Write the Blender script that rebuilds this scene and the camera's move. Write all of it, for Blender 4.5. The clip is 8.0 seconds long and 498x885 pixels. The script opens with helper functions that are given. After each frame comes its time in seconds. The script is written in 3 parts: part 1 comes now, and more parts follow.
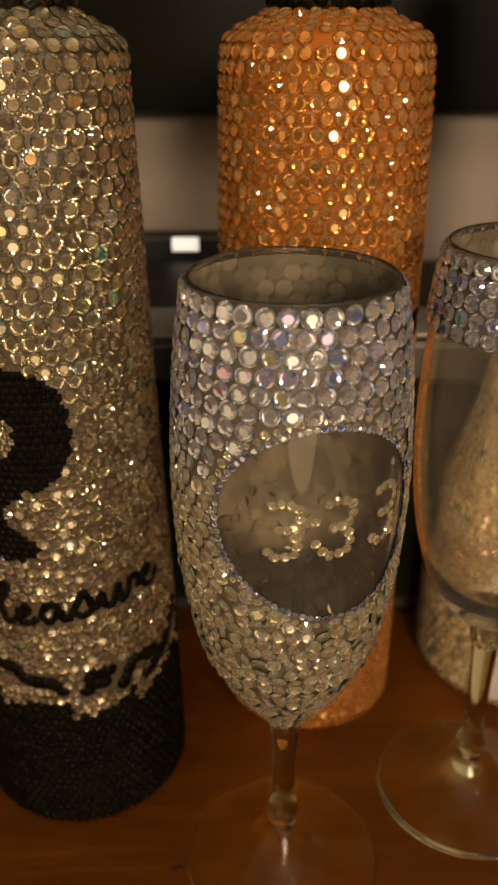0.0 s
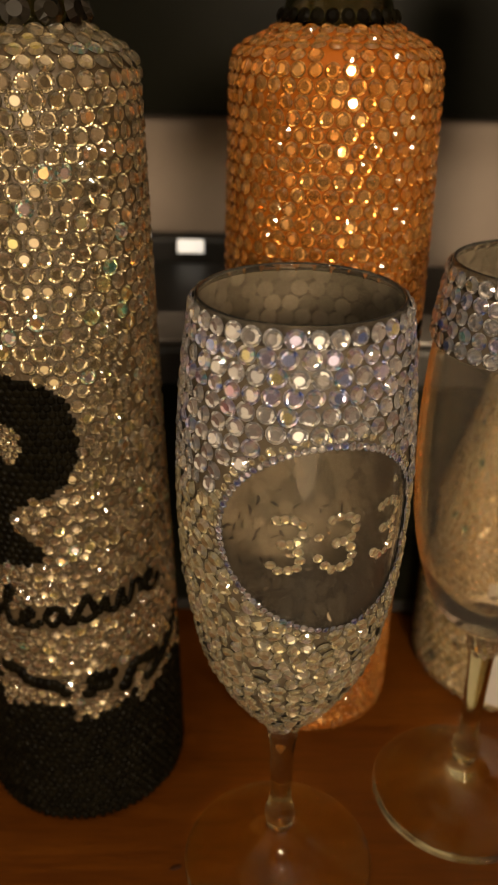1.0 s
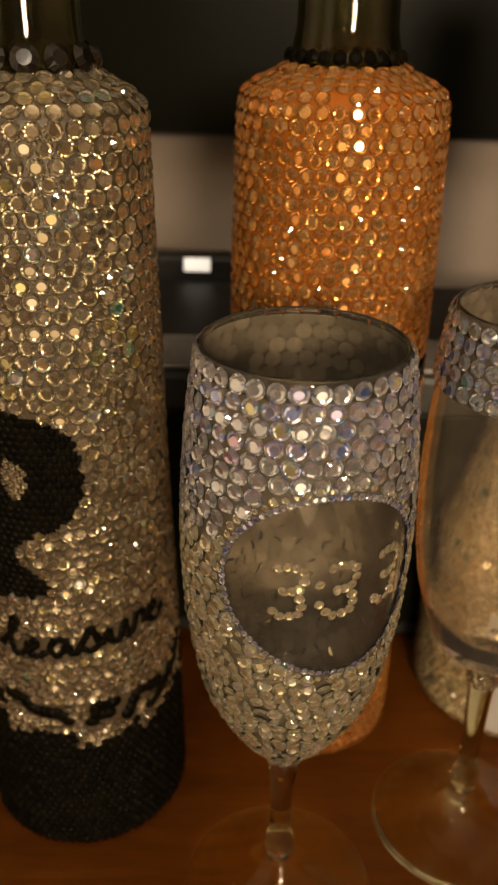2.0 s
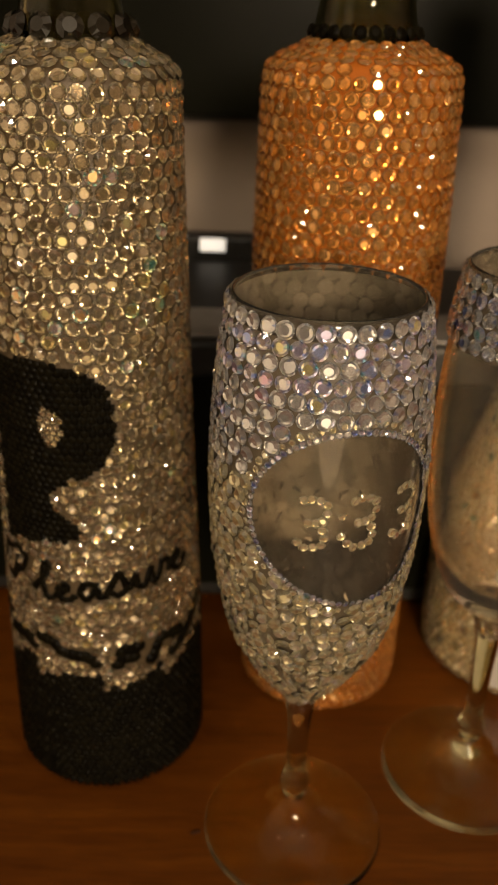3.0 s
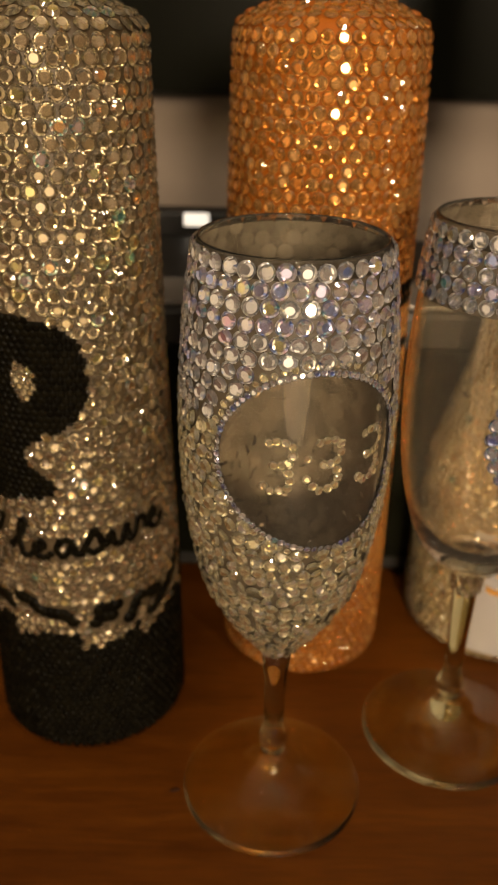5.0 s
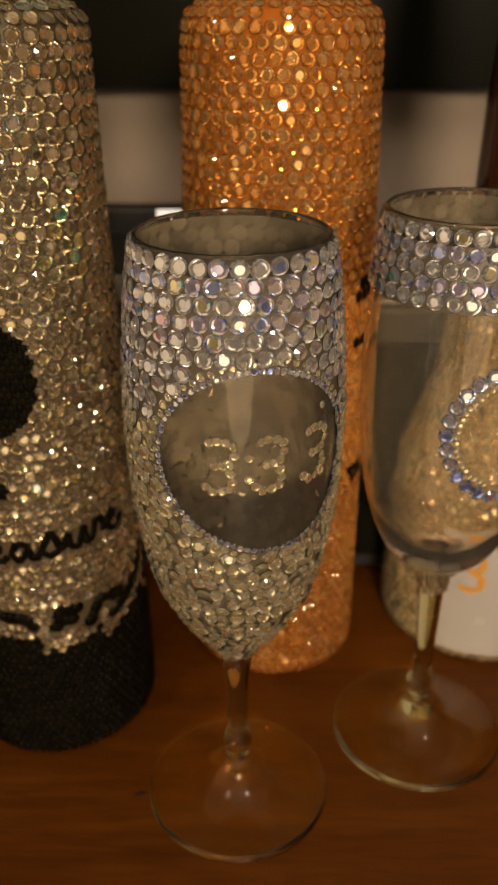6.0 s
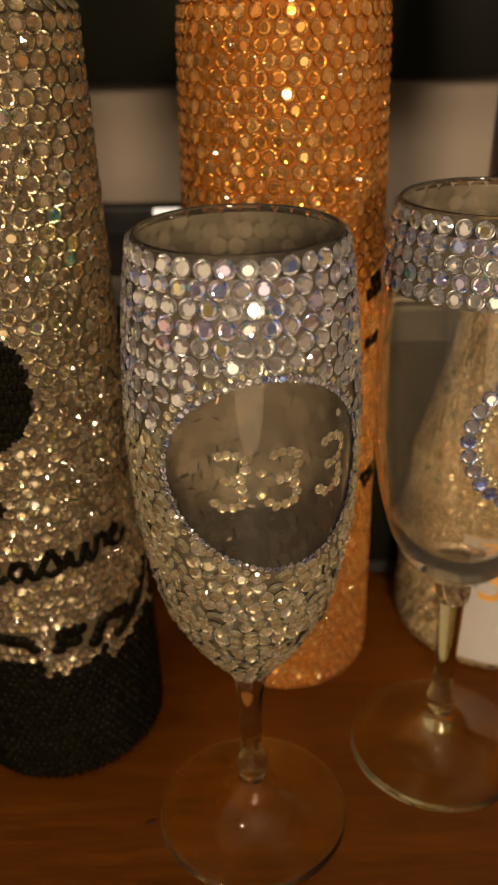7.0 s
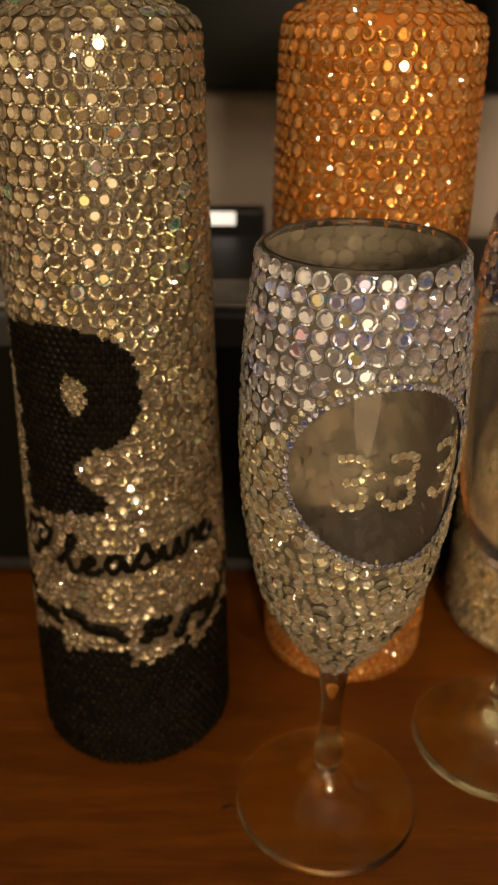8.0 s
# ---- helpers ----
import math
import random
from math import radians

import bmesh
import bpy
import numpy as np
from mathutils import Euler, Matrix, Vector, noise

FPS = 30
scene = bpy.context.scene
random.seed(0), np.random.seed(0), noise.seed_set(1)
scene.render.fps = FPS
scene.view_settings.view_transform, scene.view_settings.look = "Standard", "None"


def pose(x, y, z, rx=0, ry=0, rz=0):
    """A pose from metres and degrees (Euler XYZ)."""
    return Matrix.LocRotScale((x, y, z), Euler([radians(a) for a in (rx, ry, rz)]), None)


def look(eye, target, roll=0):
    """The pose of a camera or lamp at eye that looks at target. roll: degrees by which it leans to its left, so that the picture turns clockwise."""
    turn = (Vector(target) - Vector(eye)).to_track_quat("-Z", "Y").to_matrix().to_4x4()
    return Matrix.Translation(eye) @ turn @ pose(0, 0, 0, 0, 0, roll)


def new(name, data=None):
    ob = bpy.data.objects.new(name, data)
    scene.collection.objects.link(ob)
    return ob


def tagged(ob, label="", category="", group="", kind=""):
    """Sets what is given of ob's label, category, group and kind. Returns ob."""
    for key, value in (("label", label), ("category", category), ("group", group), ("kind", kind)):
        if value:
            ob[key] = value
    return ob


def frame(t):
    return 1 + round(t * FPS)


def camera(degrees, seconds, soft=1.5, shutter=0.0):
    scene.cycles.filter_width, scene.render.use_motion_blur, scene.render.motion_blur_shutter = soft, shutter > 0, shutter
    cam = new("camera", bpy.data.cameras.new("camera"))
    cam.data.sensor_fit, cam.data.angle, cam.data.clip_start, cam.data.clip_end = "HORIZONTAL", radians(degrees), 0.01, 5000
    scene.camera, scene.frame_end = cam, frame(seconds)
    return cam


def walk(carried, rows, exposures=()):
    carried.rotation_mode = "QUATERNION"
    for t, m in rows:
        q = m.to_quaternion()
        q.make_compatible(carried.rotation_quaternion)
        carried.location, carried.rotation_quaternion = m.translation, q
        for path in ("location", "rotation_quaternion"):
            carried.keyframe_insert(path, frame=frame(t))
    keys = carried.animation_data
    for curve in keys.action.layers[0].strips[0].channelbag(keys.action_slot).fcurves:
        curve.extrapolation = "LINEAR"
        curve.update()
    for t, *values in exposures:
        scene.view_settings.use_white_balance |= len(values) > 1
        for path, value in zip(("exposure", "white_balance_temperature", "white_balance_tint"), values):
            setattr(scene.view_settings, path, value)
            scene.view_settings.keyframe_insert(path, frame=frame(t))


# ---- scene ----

cam = camera(32.3, 8.0, soft=1.6)
# seconds, place in metres, yaw, pitch, roll in degrees
PATH = [
    (0.0, -0.0101, -0.2019, 0.2602, -0.07, -26.46, -0.19),
    (0.5, -0.0088, -0.2092, 0.2701, -0.08, -26.90, 0.15),
    (1.0, -0.0118, -0.2026, 0.2670, -0.18, -27.05, 0.81),
    (1.2, -0.0095, -0.1987, 0.2707, 0.02, -27.22, 0.85),
    (2.3, -0.0143, -0.1991, 0.2796, 0.12, -27.40, 1.44),
    (2.5, -0.0165, -0.2024, 0.2773, 0.08, -27.35, 1.58),
    (3.0, -0.0184, -0.2198, 0.2719, 0.17, -27.16, 1.68),
    (3.5, -0.0218, -0.2277, 0.2682, 0.35, -27.05, 1.74),
    (4.0, -0.0211, -0.2262, 0.2632, 0.52, -27.08, 1.60),
    (4.2, -0.0169, -0.2268, 0.2620, 0.45, -27.16, 1.61),
    (5.3, -0.0034, -0.2280, 0.2599, 0.43, -27.25, 0.74),
    (5.5, 0.0022, -0.2266, 0.2621, 0.55, -27.35, 0.43),
    (6.0, 0.0091, -0.2230, 0.2589, 1.00, -27.48, -0.10),
    (6.5, 0.0116, -0.2192, 0.2598, 1.25, -27.54, -0.87),
    (7.0, 0.0060, -0.2081, 0.2551, 0.97, -27.61, -1.35),
    (7.5, -0.0207, -0.2167, 0.2567, 0.22, -27.61, -0.35),
    (8.0, -0.0275, -0.2179, 0.2619, 0.07, -27.81, 0.39),
]
walk(cam, [(t, pose(x, y, z, 90 + pitch, 0, yaw) @ pose(0, 0, 0, 0, 0, roll)) for t, x, y, z, yaw, pitch, roll in PATH],
     exposures=[(0.0, 0.24), (3.0, 0.26), (3.5, 0.40), (5.5, 0.38), (6.0, 0.26), (6.5, 0.26), (7.0, 0.30), (8.0, 0.40)])
cam.data.dof.use_dof = True
cam.data.dof.focus_distance = 0.215
cam.data.dof.aperture_fstop = 20.0

# ---- light: tall warm lamp, added low fill and ceiling spots, unseen in an evening room behind the viewer ----
world = bpy.data.worlds.new("evening")
world.use_nodes = True
scene.world = world
world.node_tree.nodes["Background"].inputs["Color"].default_value = (0.9, 0.6, 0.35, 1)
world.node_tree.nodes["Background"].inputs["Strength"].default_value = 0.02
LAMP = Vector((0.24, -1.50, 0.52))


def area_lamp(name, at, target, size, power, colour):
    data = bpy.data.lights.new(name, "AREA")
    data.shape, data.size, data.energy, data.color = "DISK", size, power, colour
    ob = new(name, data)
    ob.matrix_world = look(at, target)
    return ob


bulb = bpy.data.lights.new("lamp_light", "POINT")
bulb.energy, bulb.shadow_soft_size, bulb.color = 92.0, 0.13, (1.0, 0.775, 0.54)
new("lamp_light", bulb).location = LAMP
# Large low fill, added to brighten the stones without lighting the tabletop.
low = bpy.data.lights.new("low_lamp_light", "POINT")
low.energy, low.shadow_soft_size, low.color = 9.0, 0.48, (1.0, 0.77, 0.50)
new("low_lamp_light", low).location = (0.25, -1.85, -0.22)
for x, y in ((-0.75, -0.75), (-0.15, -1.0), (0.5, -0.55), (-0.5, -1.7), (0.15, -1.5), (0.9, -1.1), (0.1, -2.1), (-1.1, -1.3)):
    area_lamp("ceiling_spot", (x, y, 1.73), (0.4 * x, 0.1, 0.0), 0.06, 2.2, (1.0, 0.87, 0.69))


# ---- materials ----
def material(name, base, rough=0.5, metal=0.0, **more):
    m = bpy.data.materials.new(name)
    m.use_nodes = True
    b = m.node_tree.nodes["Principled BSDF"]
    b.inputs["Base Color"].default_value = (*base, 1)
    b.inputs["Roughness"].default_value = rough
    b.inputs["Metallic"].default_value = metal
    for key, value in more.items():
        b.inputs[key.replace("_", " ")].default_value = value
    return m


def node(m, kind, **values):
    n = m.node_tree.nodes.new(kind)
    for key, value in values.items():
        n.inputs[key.replace("_", " ")].default_value = value
    return n


def link(m, a, b):
    m.node_tree.links.new(a, b)


def ramp(m, stops, constant=False):
    n = m.node_tree.nodes.new("ShaderNodeValToRGB")
    r = n.color_ramp
    if constant:
        r.interpolation = "CONSTANT"
    while len(r.elements) < len(stops):
        r.elements.new(0.5)
    for e, (p, c) in zip(r.elements, stops):
        e.position, e.color = p, (*c, 1)
    return n


def bumped(m, scale, strength, distance=0.001, detail=4.0):
    b = m.node_tree.nodes["Principled BSDF"]
    tc = m.node_tree.nodes.new("ShaderNodeTexCoord")
    n = node(m, "ShaderNodeTexNoise", Scale=scale, Detail=detail)
    link(m, tc.outputs["Object"], n.inputs["Vector"])
    bp = node(m, "ShaderNodeBump", Strength=strength, Distance=distance)
    link(m, n.outputs["Fac"], bp.inputs["Height"])
    link(m, bp.outputs["Normal"], b.inputs["Normal"])
    return n


def mottled(name, dark, light, scale, rough, bump=0.1):
    m = material(name, light, rough)
    b = m.node_tree.nodes["Principled BSDF"]
    n = bumped(m, scale, bump, 0.001)
    r = ramp(m, [(0.35, dark), (0.65, light)])
    link(m, n.outputs["Fac"], r.inputs["Fac"])
    link(m, r.outputs["Color"], b.inputs["Base Color"])
    return m


def crystal_material(name, stops, clear=1.0, rough=0.0, level=0.5, facets=0.0):
    """Cut glass: colour varies from stone to stone and, by so much, from facet to facet, where it stands in for
    coloured glints.
    """
    m = material(name, stops[0][1], rough, 0.0, Transmission_Weight=clear, IOR=1.56, Specular_IOR_Level=level)
    b = m.node_tree.nodes["Principled BSDF"]
    info = m.node_tree.nodes.new("ShaderNodeObjectInfo")
    geo = m.node_tree.nodes.new("ShaderNodeNewGeometry")
    add = m.node_tree.nodes.new("ShaderNodeMath")
    add.operation = "ADD"
    link(m, info.outputs["Random"], add.inputs[0])
    link(m, geo.outputs["Random Per Island"], add.inputs[1])
    fr = m.node_tree.nodes.new("ShaderNodeMath")
    fr.operation = "FRACT"
    each = m.node_tree.nodes.new("ShaderNodeAttribute")
    each.attribute_name = "facet"
    more = m.node_tree.nodes.new("ShaderNodeMath")
    more.operation = "MULTIPLY_ADD"
    more.inputs[1].default_value = facets
    link(m, each.outputs["Fac"], more.inputs[0])
    link(m, add.outputs[0], more.inputs[2])
    link(m, more.outputs[0], fr.inputs[0])
    r = ramp(m, stops, constant=True)
    link(m, fr.outputs[0], r.inputs["Fac"])
    link(m, r.outputs["Color"], b.inputs["Base Color"])
    return m


# Rare blue, teal, yellow and orange stops are coloured glints put into the tint.
CLEAR = crystal_material("clear_crystal", [(0.0, (0.65, 0.54, 0.36)), (0.3, (0.50, 0.40, 0.24)), (0.5, (0.79, 0.69, 0.50)), (0.75, (0.56, 0.45, 0.25)),
                                           (0.93, (0.78, 0.70, 0.30)), (0.985, (1.0, 0.55, 0.22))], 0.95, facets=0.6)
ICE = crystal_material("ice_crystal", [(0.0, (0.97, 0.99, 1.0)), (0.4, (0.96, 0.97, 0.99)), (0.7, (0.98, 0.98, 1.0)), (0.84, (0.78, 0.80, 0.86)), (0.93, (0.28, 0.42, 1.0)), (0.965, (1.0, 0.93, 0.60))], 0.955, facets=1.0)
# Lower flute stones: straw tint stands in for warm light off the table.
STRAW = crystal_material("warm_lit_straw_crystal", [(0.0, (0.98, 0.90, 0.60)), (0.3, (0.84, 0.75, 0.46)), (0.5, (1.0, 0.96, 0.76)), (0.75, (0.90, 0.79, 0.46)), (0.93, (0.95, 0.97, 1.0))], 0.93, facets=0.7)
AURORA = crystal_material("aurora_crystal", [(0.0, (1.0, 0.98, 0.97)), (0.22, (0.74, 0.70, 1.0)), (0.42, (1.0, 0.97, 0.95)), (0.52, (0.45, 0.56, 1.0)),
                                             (0.66, (1.0, 0.93, 0.50)), (0.76, (0.90, 0.84, 1.0)), (0.86, (1.0, 0.66, 0.82)), (0.935, (0.30, 0.88, 1.0)), (0.965, (0.12, 0.25, 1.0))], 0.945, facets=1.0)
SPARK = crystal_material("glint_tinted_crystal", [(0.0, (1.0, 0.86, 0.38)), (0.3, (0.80, 0.82, 0.46)), (0.5, (1.0, 0.62, 0.28)), (0.65, (0.96, 0.80, 0.82)), (0.85, (0.35, 0.92, 0.80))], 0.96, facets=0.5)
SKY = crystal_material("sky_crystal", [(0.0, (0.88, 0.90, 1.0)), (0.30, (1.0, 0.98, 1.0)), (0.50, (0.25, 0.35, 1.0)), (0.72, (0.86, 0.76, 1.0)), (0.90, (0.35, 0.90, 1.0))], 0.96, facets=1.0)
TOPAZ = crystal_material("topaz_crystal", [(0.0, (1.0, 0.45, 0.10)), (0.3, (1.0, 0.38, 0.06)), (0.55, (1.0, 0.56, 0.19)), (0.85, (1.0, 0.48, 0.11))], 0.92, facets=0.5)
CHAMPAGNE_STONE = crystal_material("champagne_crystal", [(0.0, (0.98, 0.82, 0.50)), (0.4, (0.90, 0.72, 0.38)), (0.7, (1.0, 0.90, 0.64))], 0.90, facets=0.5)
JET = crystal_material("jet_crystal", [(0.0, (0.0025, 0.0020, 0.0010)), (0.5, (0.004, 0.0032, 0.0015))], 0.0, 0.36, level=0.018)
JET_GLOSS = crystal_material("glossy_jet_crystal", [(0.0, (0.004, 0.003, 0.002)), (0.5, (0.006, 0.005, 0.003))], 0.0, 0.06)
GOLDEN = crystal_material("golden_crystal", [(0.0, (1.0, 0.92, 0.60)), (0.4, (1.0, 0.96, 0.78)), (0.7, (1.0, 0.88, 0.52)), (0.92, (1.0, 0.60, 0.50)), (0.96, (0.85, 1.0, 0.75))], 0.94, facets=1.0)
FOIL = material("silver_foil", (0.97, 0.96, 0.93), 0.05, 1.0)
GLUE = material("dried_clear_glue_over_silver", (0.060, 0.041, 0.020), 0.45, 0.2)
bumped(GLUE, 900.0, 0.5, 0.0006)
# Glue between the flutes' stones, darkened for contrast with them.
DARK_GLUE = material("dark_dried_glue", (0.060, 0.046, 0.028), 0.4)
bumped(DARK_GLUE, 900.0, 0.5, 0.0006)
GOLD_GLUE = material("golden_glue", (0.26, 0.175, 0.07), 0.45, 0.2)
bumped(GOLD_GLUE, 900.0, 0.5, 0.0006)
GLUE_TOPAZ = material("amber_glue", (0.24, 0.064, 0.004), 0.6, Specular_IOR_Level=0.12)
bumped(GLUE_TOPAZ, 900.0, 0.5, 0.0006)
GLUE_BLACK = material("black_paint", (0.004, 0.0035, 0.002), 0.5, Specular_IOR_Level=0.05)
bumped(GLUE_BLACK, 700.0, 0.4, 0.0005)
# Olive glass; its tint also stands in for the shade under the feet.
GLASS = material("olive_tinted_glass", (0.72, 0.68, 0.40), 0.01, 0.0, Transmission_Weight=1.0, IOR=1.34)
bumped(GLASS, 60.0, 0.02, 0.0005, 1.0)
# Near-black: the dimness of the bowl's inside is put into this colour.
BACKING = material("darkened_glue_under_stones", (0.018, 0.014, 0.009), 0.6, Specular_IOR_Level=0.15)
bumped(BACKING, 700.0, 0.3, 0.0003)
# Foil backs, darkened likewise to stand in for shade inside the bowl.
STONE_BACK = material("darkened_foil_behind_glue", (0.25, 0.2, 0.15), 0.65, 0.0, Specular_IOR_Level=0.15)
lone = STONE_BACK.node_tree.nodes.new("ShaderNodeNewGeometry")
tone = ramp(STONE_BACK, [(0.0, (0.020, 0.016, 0.010)), (1.0, (0.066, 0.055, 0.040))])
link(STONE_BACK, lone.outputs["Random Per Island"], tone.inputs["Fac"])
link(STONE_BACK, tone.outputs["Color"], STONE_BACK.node_tree.nodes["Principled BSDF"].inputs["Base Color"])
# Slight diffuse haze stands in for pale room reflections on the bowls.
HAZY = material("clear_glass_with_added_haze", (0.93, 0.87, 0.76), 0.02, 0.0, Transmission_Weight=0.99, IOR=1.40)
haze_noise = bumped(HAZY, 45.0, 0.05, 0.0006, 2.0)
haze_amount = node(HAZY, "ShaderNodeMapRange", To_Min=0.989, To_Max=0.997)
link(HAZY, haze_noise.outputs["Fac"], haze_amount.inputs["Value"])
link(HAZY, haze_amount.outputs["Result"], HAZY.node_tree.nodes["Principled BSDF"].inputs["Transmission Weight"])
AMBER = material("dark_amber_glass", (0.03, 0.009, 0.004), 0.12, 0.0, Coat_Weight=0.5)
bumped(AMBER, 120.0, 0.05, 0.0005)
LABEL = material("white_paper_label", (0.27, 0.245, 0.225), 0.6)
bumped(LABEL, 1500.0, 0.15, 0.0001)
GOLD_INK = material("gold_ink", (0.62, 0.30, 0.06), 0.35, 0.5)
GREY_INK = material("grey_ink", (0.30, 0.27, 0.24), 0.6)


def wood_material():
    m = material("varnished_wood", (0.2, 0.08, 0.02), 0.34, 0.0, Coat_Weight=0.0, Specular_IOR_Level=0.14)
    b = m.node_tree.nodes["Principled BSDF"]
    tc = m.node_tree.nodes.new("ShaderNodeTexCoord")
    mp = node(m, "ShaderNodeMapping", Scale=(1.0, 9.0, 9.0))
    link(m, tc.outputs["Object"], mp.inputs["Vector"])
    big = node(m, "ShaderNodeTexNoise", Scale=7.0, Detail=6.0, Distortion=1.4)
    fine = node(m, "ShaderNodeTexNoise", Scale=60.0, Detail=5.0, Distortion=0.4)
    link(m, mp.outputs["Vector"], big.inputs["Vector"])
    link(m, mp.outputs["Vector"], fine.inputs["Vector"])
    r1 = ramp(m, [(0.3, (0.046, 0.0120, 0.0002)), (0.55, (0.066, 0.0180, 0.0004)), (0.75, (0.084, 0.0245, 0.0006))])
    r2 = ramp(m, [(0.35, (0.72, 0.68, 0.62)), (0.62, (1.0, 1.0, 1.0))])
    link(m, big.outputs["Fac"], r1.inputs["Fac"])
    link(m, fine.outputs["Fac"], r2.inputs["Fac"])
    mix = m.node_tree.nodes.new("ShaderNodeMix")
    mix.data_type, mix.blend_type = "RGBA", "MULTIPLY"
    mix.inputs[0].default_value = 0.8
    link(m, r1.outputs["Color"], mix.inputs[6])
    link(m, r2.outputs["Color"], mix.inputs[7])
    link(m, mix.outputs[2], b.inputs["Base Color"])
    bp = node(m, "ShaderNodeBump", Strength=0.15, Distance=0.0006)
    link(m, fine.outputs["Fac"], bp.inputs["Height"])
    link(m, bp.outputs["Normal"], b.inputs["Normal"])
    rr = node(m, "ShaderNodeMapRange", To_Min=0.36, To_Max=0.55)
    link(m, big.outputs["Fac"], rr.inputs["Value"])
    link(m, rr.outputs["Result"], b.inputs["Roughness"])
    return m


WOOD = wood_material()
NICK = material("bare_dark_wood", (0.022, 0.007, 0.002), 0.8, Specular_IOR_Level=0.1)
# Ceiling, far wall, west wall and floor tones are picked for reflections in the stones.
CEILING = mottled("reflected_pale_ceiling", (0.56, 0.52, 0.46), (0.62, 0.58, 0.52), 9.0, 0.7, 0.2)
FAR_WALL = mottled("reflected_dark_wall", (0.075, 0.058, 0.043), (0.095, 0.075, 0.056), 14.0, 0.7, 0.15)
BACK_WALL = mottled("greige_wall_paint", (0.18, 0.138, 0.102), (0.21, 0.165, 0.125), 14.0, 0.7, 0.15)
WALL = mottled("reflected_pale_wall", (0.66, 0.61, 0.54), (0.74, 0.69, 0.62), 14.0, 0.7, 0.15)
PLASTIC = mottled("black_plastic", (0.007, 0.006, 0.005), (0.011, 0.010, 0.008), 200.0, 0.5, 0.1)
PLASTIC.node_tree.nodes["Principled BSDF"].inputs["Specular IOR Level"].default_value = 0.25
SCREEN = material("dark_screen_glass", (0.003, 0.003, 0.0015), 0.3, 0.0, Specular_IOR_Level=0.03)
bumped(SCREEN, 30.0, 0.01, 0.0003)
# Grey for the player's lit top edge: light put into the colour.
LIT_STRIP = mottled("painted_lit_strip", (0.09, 0.08, 0.07), (0.14, 0.125, 0.11), 90.0, 0.4, 0.05)
# Emission added only to make the small white tag bright.
STICKER = material("glowing_white_tag", (0.82, 0.80, 0.76), 0.45, Emission_Color=(1.0, 0.93, 0.82, 1), Emission_Strength=0.55)
FLOORING = mottled("reflected_dark_floor", (0.040, 0.032, 0.024), (0.066, 0.054, 0.041), 40.0, 0.9, 0.4)


# ---- building helpers ----
def solid(name, bm, mat, smooth=False):
    me = bpy.data.meshes.new(name)
    bm.to_mesh(me)
    bm.free()
    me.materials.append(mat)
    if smooth:
        me.shade_smooth()
    return new(name, me)


def part(name, bm, mat, parent, label="", smooth=False):
    ob = solid(name, bm, mat, smooth)
    ob.parent = parent
    if label:
        tagged(ob, label)
    return ob


def thing(name, at, label, category, group="", turn=0.0):
    ob = new(name)
    ob.matrix_world = pose(*at, 0, 0, turn)
    return tagged(ob, label, category, group)


def box(size, at=(0, 0, 0), bevel=0.0):
    bm = bmesh.new()
    bmesh.ops.create_cube(bm, size=1.0, matrix=Matrix.Translation(at) @ Matrix.Diagonal((*size, 1)))
    if bevel:
        bmesh.ops.bevel(bm, geom=bm.edges[:], offset=bevel, segments=2, affect="EDGES", profile=0.5)
    return bm


def lathe(profile, segments=64, closed=False):
    """Turns (radius, height) pairs about z; closed joins the last pair to the first."""
    bm = bmesh.new()
    rings = []
    for r, z in profile:
        if r < 1e-6:
            rings.append([bm.verts.new((0, 0, z))])
        else:
            rings.append([bm.verts.new((r * math.cos(2 * math.pi * i / segments), r * math.sin(2 * math.pi * i / segments), z)) for i in range(segments)])
    pairs = list(zip(rings, rings[1:])) + ([(rings[-1], rings[0])] if closed else [])
    for a, b in pairs:
        for i in range(segments):
            j = (i + 1) % segments
            loop = []
            for v in (a[i % len(a)], a[j % len(a)], b[j % len(b)], b[i % len(b)]):
                if v not in loop:
                    loop.append(v)
            if len(loop) > 2:
                bm.faces.new(loop)
    bmesh.ops.recalc_face_normals(bm, faces=bm.faces)
    return bm


def sampler(profile):
    """Radius and outward slope of a profile of (radius, height) at a length along it."""
    lengths = [0.0]
    for (r0, z0), (r1, z1) in zip(profile, profile[1:]):
        lengths.append(lengths[-1] + math.hypot(r1 - r0, z1 - z0))

    def at(s):
        s = min(max(s, 0.0), lengths[-1])
        for k in range(len(profile) - 1):
            if s <= lengths[k + 1]:
                break
        f = (s - lengths[k]) / (lengths[k + 1] - lengths[k])
        (r0, z0), (r1, z1) = profile[k], profile[k + 1]
        slope = Vector((r1 - r0, z1 - z0)).normalized()
        return r0 + f * (r1 - r0), z0 + f * (z1 - z0), Vector((slope.y, -slope.x))
    return at, lengths[-1]


def radius_at(profile, z):
    for (r0, z0), (r1, z1) in zip(profile, profile[1:]):
        if min(z0, z1) <= z <= max(z0, z1) and z1 != z0:
            return r0 + (r1 - r0) * (z - z0) / (z1 - z0)
    return profile[-1][0]


